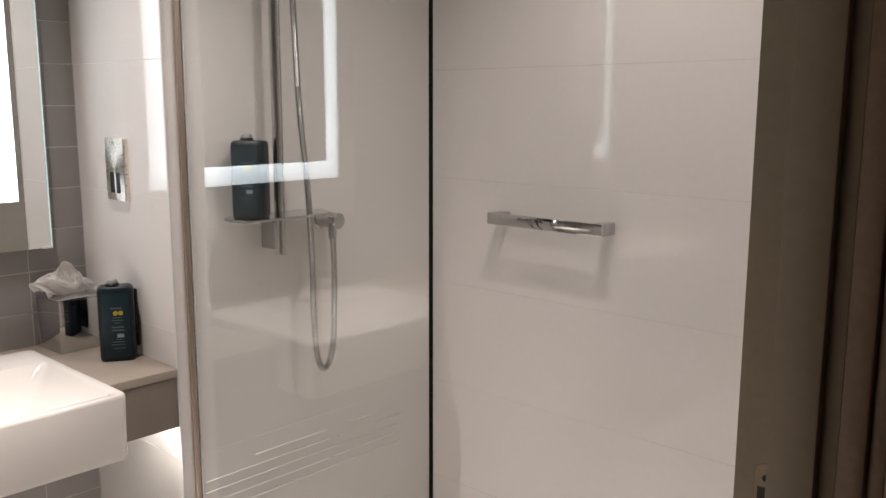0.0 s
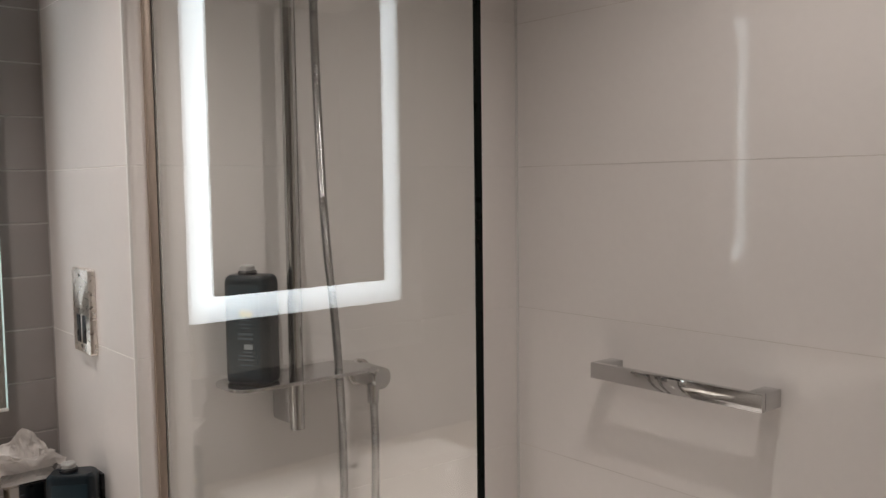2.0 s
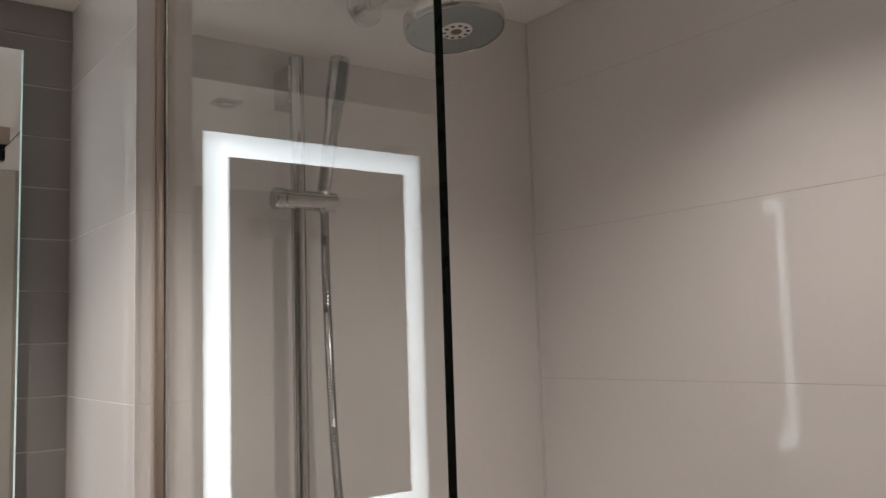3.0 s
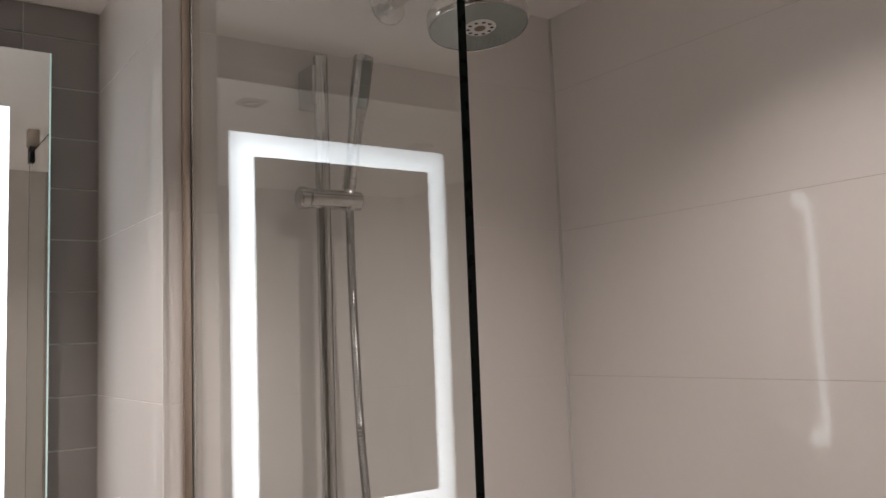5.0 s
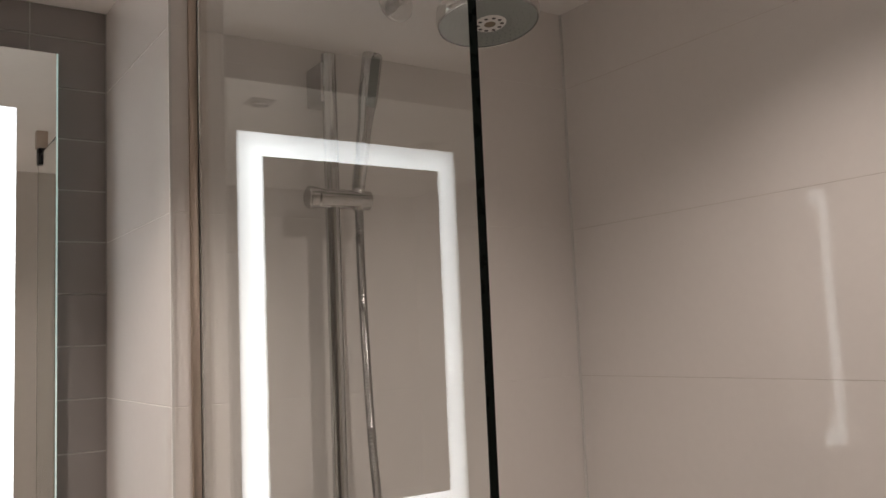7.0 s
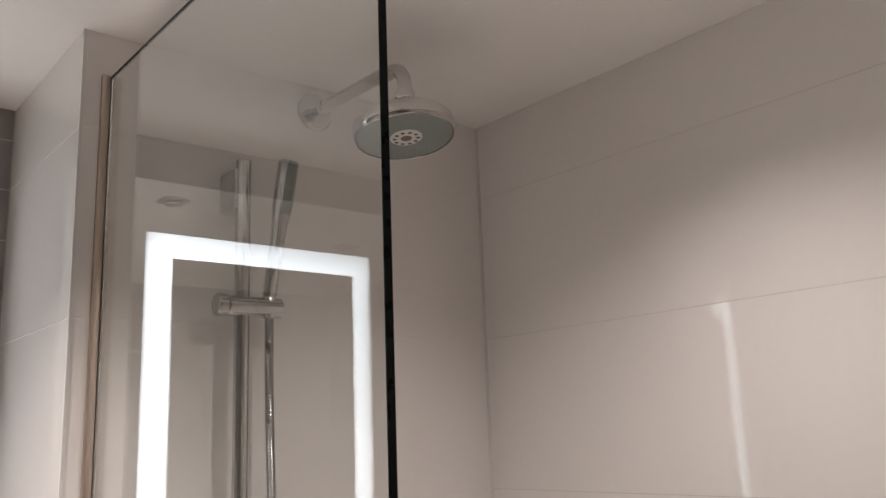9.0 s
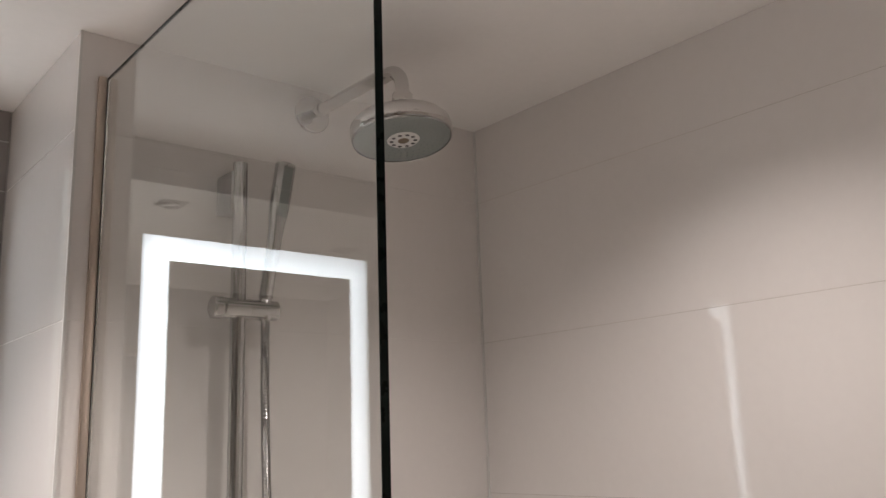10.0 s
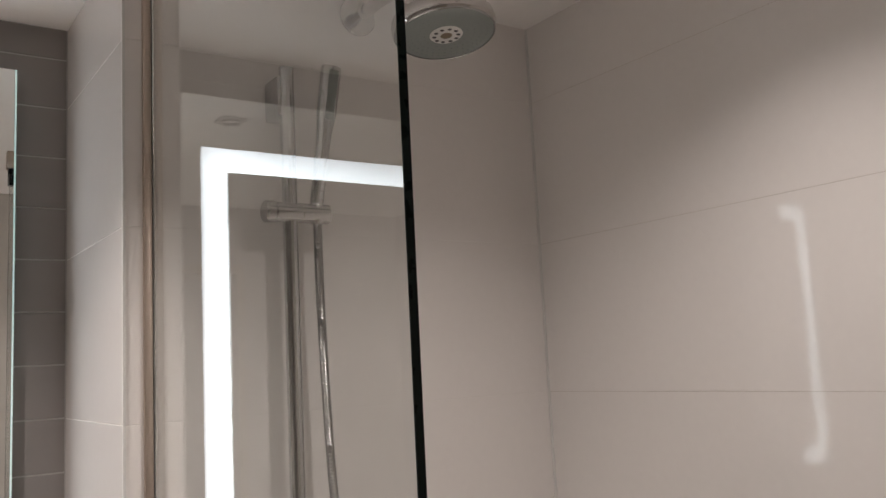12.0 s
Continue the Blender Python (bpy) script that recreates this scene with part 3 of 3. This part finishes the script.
def overhead_shower():
    t = thing("overhead_shower", (0, 0, 0), "round chrome overhead shower on a wall arm", "shower head")
    hx, hy, az, ex, ez = 0.416, -0.719, 2.254, 0.425, 2.264
    part("escutcheon", rod((ex, YB - 0.0006, ez), (ex, YB - 0.008, ez), 0.036, 0.002, 40), HEADM, t)
    part("sleeve", rod((ex, YB - 0.008, ez), (ex - 0.001, YB - 0.030, ez - 0.0005), 0.0085, 0.001), CHROME, t, "polished wall stub")
    part("sleeve", lathe([(0.0085, 0), (0.0125, 0.001), (0.0125, 0.012), (0.0115, 0.014)], Matrix.Translation((ex - 0.001, YB - 0.028, ez - 0.0005)) @ pose(0, 0, 0, 90, 0, 0)), HEADM, t)
    r = 0.036
    pts = [(ex, YB - 0.034, ez - 0.001), (ex * 0.6 + hx * 0.4, -0.55, ez * 0.6 + az * 0.4), (hx, hy + r + 0.02, az), (hx, hy + r, az)] + [(hx, hy + r - r * math.sin(a), az - r + r * math.cos(a)) for a in (0.4, 0.8, 1.2, 1.571)] + [(hx, hy, az - r - 0.012)]
    part("arm", tube(pts, 0.0115, 20, side=(1, 0, 0)), HEADM, t, "bent round wall arm")
    part("collar", lathe([(0, 0), (0.0155, 0), (0.0165, 0.002), (0.0165, 0.018), (0.0145, 0.021), (0, 0.021)], Matrix.Translation((hx, hy, az - r - 0.031))), HEADM, t)
    part("joint", lathe([(0, 0), (0.013, 0), (0.013, 0.008), (0, 0.008)], Matrix.Translation((hx, hy, az - r - 0.0385))), BLACK, t)
    m = Matrix.Translation((hx, hy, 2.1280)) @ Matrix.Rotation(radians(8), 4, (-0.79, 0.61, 0)) @ Matrix.Rotation(radians(-5), 4, (0.63, 0.77, 0)) @ Matrix.Diagonal((0.925, 0.925, 1, 1))
    head = part("head", lathe([(0.0838, 0.0016), (0.0850, 0.003), (0.0868, 0.009), (0.0872, 0.016), (0.0856, 0.024), (0.079, 0.0315), (0.066, 0.0375), (0.046, 0.0415), (0.024, 0.044), (0.016, 0.0455), (0.015, 0.0485), (0, 0.0485)], m, 64), HEADM, t)
    part("rim", lathe([(0.0822, 0.0022), (0.0824, 0.0002), (0.0834, -0.0004), (0.0844, 0.0004), (0.0846, 0.0026)], m, 64), HOSEM, head, "thin darker polished rim")
    part("spray_face", lathe([(0, 0.0006), (0.0805, 0.0006), (0.0818, 0.0014), (0.0818, 0.004)], m, 64), RUBBER, head, "grey rubber spray face")
    part("centre_disc", lathe([(0.010, -0.0012), (0.026, -0.0012), (0.0285, 0.0004)], m, 40), PALEPL, head, "white centre disc with dark nozzles")
    part("centre_hole", lathe([(0, -0.0006), (0.010, -0.0006)], m, 24), STRIKEM, head)
    for k in range(10):
        a = 2 * math.pi * k / 10
        p = m @ Vector((0.0205 * math.cos(a), 0.0205 * math.sin(a), -0.0011))
        part("nozzle", rod(p, p + Vector((0, 0, -0.0008)), 0.0033, 0.0002, 12), BLACK, head)
    b = bmesh.new()
    for ring, cnt in ((0.038, 22), (0.049, 28), (0.060, 34), (0.070, 40)):
        for k in range(cnt):
            a = 2 * math.pi * (k + 0.5 * (ring > 0.045)) / cnt
            bmesh.ops.create_cone(b, cap_ends=True, segments=6, radius1=0.0011, radius2=0.0014, depth=0.0006, matrix=m @ Matrix.Translation((ring * math.cos(a), ring * math.sin(a), 0.0)))
    tagged(part("jet_field", b, RUBBER, head, "tiny rubber jets"), kind="stuff")


overhead_shower()


def towel_bar():
    t = thing("towel_bar", (0, 0, 0), "short square-section chrome towel bar on the white tiles", "towel bar")
    x0, z0, z1, ya, yb = 0.771, 1.147, 1.177, -1.037, -0.684
    part("bar", box(x0, x0 + 0.012, ya, yb, z0, z1, 0.0012), CHROME, t)
    for y in (ya, yb - 0.030):
        part("post", box(x0 + 0.0125, RX - 0.0006, y, y + 0.030, z0, z1, 0.0012), CHROME, t)


towel_bar()


# ---- ceiling fittings ----
def downlight(x, y):
    t = thing("downlight", (x, y, H), "small square grey anti-glare ceiling downlight, lit, the third an added fill", "downlight", "ceiling downlights")
    ring = [rrect(0.074, 0.074, 0.004, -0.0006), rrect(0.074, 0.074, 0.004, -0.003), rrect(0.072, 0.072, 0.004, -0.004)]
    b = loft(ring + [rrect(0.050, 0.050, 0.022, -0.004), rrect(0.046, 0.046, 0.022, -0.0006)], (False, False))
    part("trim_plate", b, BAFFLE, t)
    part("baffle", lathe([(0.0245, -0.0042), (0.0265, -0.0042), (0.0265, -0.011), (0.0245, -0.011), (0.0245, -0.0008)], n=32), BAFFLE, t)
    part("lens", lathe([(0, -0.0012), (0.0235, -0.0012), (0.0235, -0.0006)], n=32), LENSM, t, "glowing lens")


# the third fitting belongs to the added fill lamp
for sx, sy, *_ in SPOTS:
    downlight(sx, sy)

# ---- trims, reflection strips and tiles ----
structure("trim_corner", box(-0.0016, 0.0022, YB - 0.0016, YB + 0.004, 0, H), PALEPL, "thin white corner trim", "trim")
structure("trim_sealant", box(RX - 0.004, RX + 0.002, YB - 0.004, YB + 0.002, 0, H, 0.0018), PALEPL, "white sealant bead in the shower corner", "trim")
# thin white strips stand in for bright lines reflected in the glass screen
for z, spans in ((0.605, ((0.20, 0.428), (0.50, 0.66))), (0.578, ((0.062, 0.430), (0.466, 0.70))), (0.551, ((0.062, 0.69),)), (0.524, ((0.062, 0.43), (0.45, 0.69))), (0.497, ((0.062, 0.69),))):
    for x0, x1 in spans:
        part("reflection_strip", box(x0, x1, YB - 0.0050, YB - 0.0003, z, z + 0.0026, 0.0011), REFLECTION_STRIP, wall_back, "white strip imitating a line reflected in the glass")


def tile_mesh(name, w, h, material, d=0.0085, bevel=0.0005):
    """A tile with softened edges: front at y = 0, facing -y, from its lower left corner."""
    def ring(i, y):
        return [(i, y, i), (w - i, y, i), (w - i, y, h - i), (i, y, h - i)]
    verts = ring(0, d) + ring(0, bevel) + ring(bevel * 0.35, bevel * 0.35) + ring(bevel, 0)
    faces = []
    for r in range(3):
        for k in range(4):
            faces.append((r * 4 + k, r * 4 + (k + 1) % 4, (r + 1) * 4 + (k + 1) % 4, (r + 1) * 4 + k))
    faces.append((12, 13, 14, 15))
    me = bpy.data.meshes.new(name)
    me.from_pydata([Vector(v) for v in verts], [], faces)
    me.materials.append(material)
    return me


made = {}


def lay(parent, w, h, material, m, gap):
    key = (round(w, 4), round(h, 4), material.name)
    if key not in made:
        made[key] = tile_mesh("tile", w - gap, h - gap, material)
    ob = new("tile", made[key])
    ob.parent = parent
    ob.matrix_local = m @ Matrix.Translation((gap / 2, 0, gap / 2))


rows = [0.0] + [0.052 + 0.3 * k for k in range(8)] + [H]
for z0, z1 in zip(rows, rows[1:]):
    lay(wall_back, 0.426, z1 - z0, WHITE_TILE, pose(0, -0.001, z0, 0, 0, -90), 0.0018)
    lay(wall_back, RX - 0.001, z1 - z0, WHITE_TILE, pose(0.001, YB, z0), 0.0009)
    for y, w in ((YB, 1.2), (YB - 1.2, -JY0 + YB - 1.2)):
        lay(wall_right, w, z1 - z0, WHITE_TILE, pose(RX + random.uniform(-0.0002, 0.0002), y, z0, 0, 0, -90), 0.0008)
rows = [0.0] + [0.053 + 0.1 * k for k in range(23)] + [H]
for z0, z1 in zip(rows, rows[1:]):
    for x0, x1 in ((-0.14, 0.0), (-0.44, -0.14), (-0.74, -0.44), (-1.04, -0.74), (-1.34, -1.04), (-1.7, -1.34)):
        lay(wall_mirror, x1 - x0, z1 - z0, GREY_TILE, pose(x0, random.uniform(-0.0002, 0.0002), z0, random.uniform(-0.2, 0.2), 0, random.uniform(-0.08, 0.08)), 0.0032)
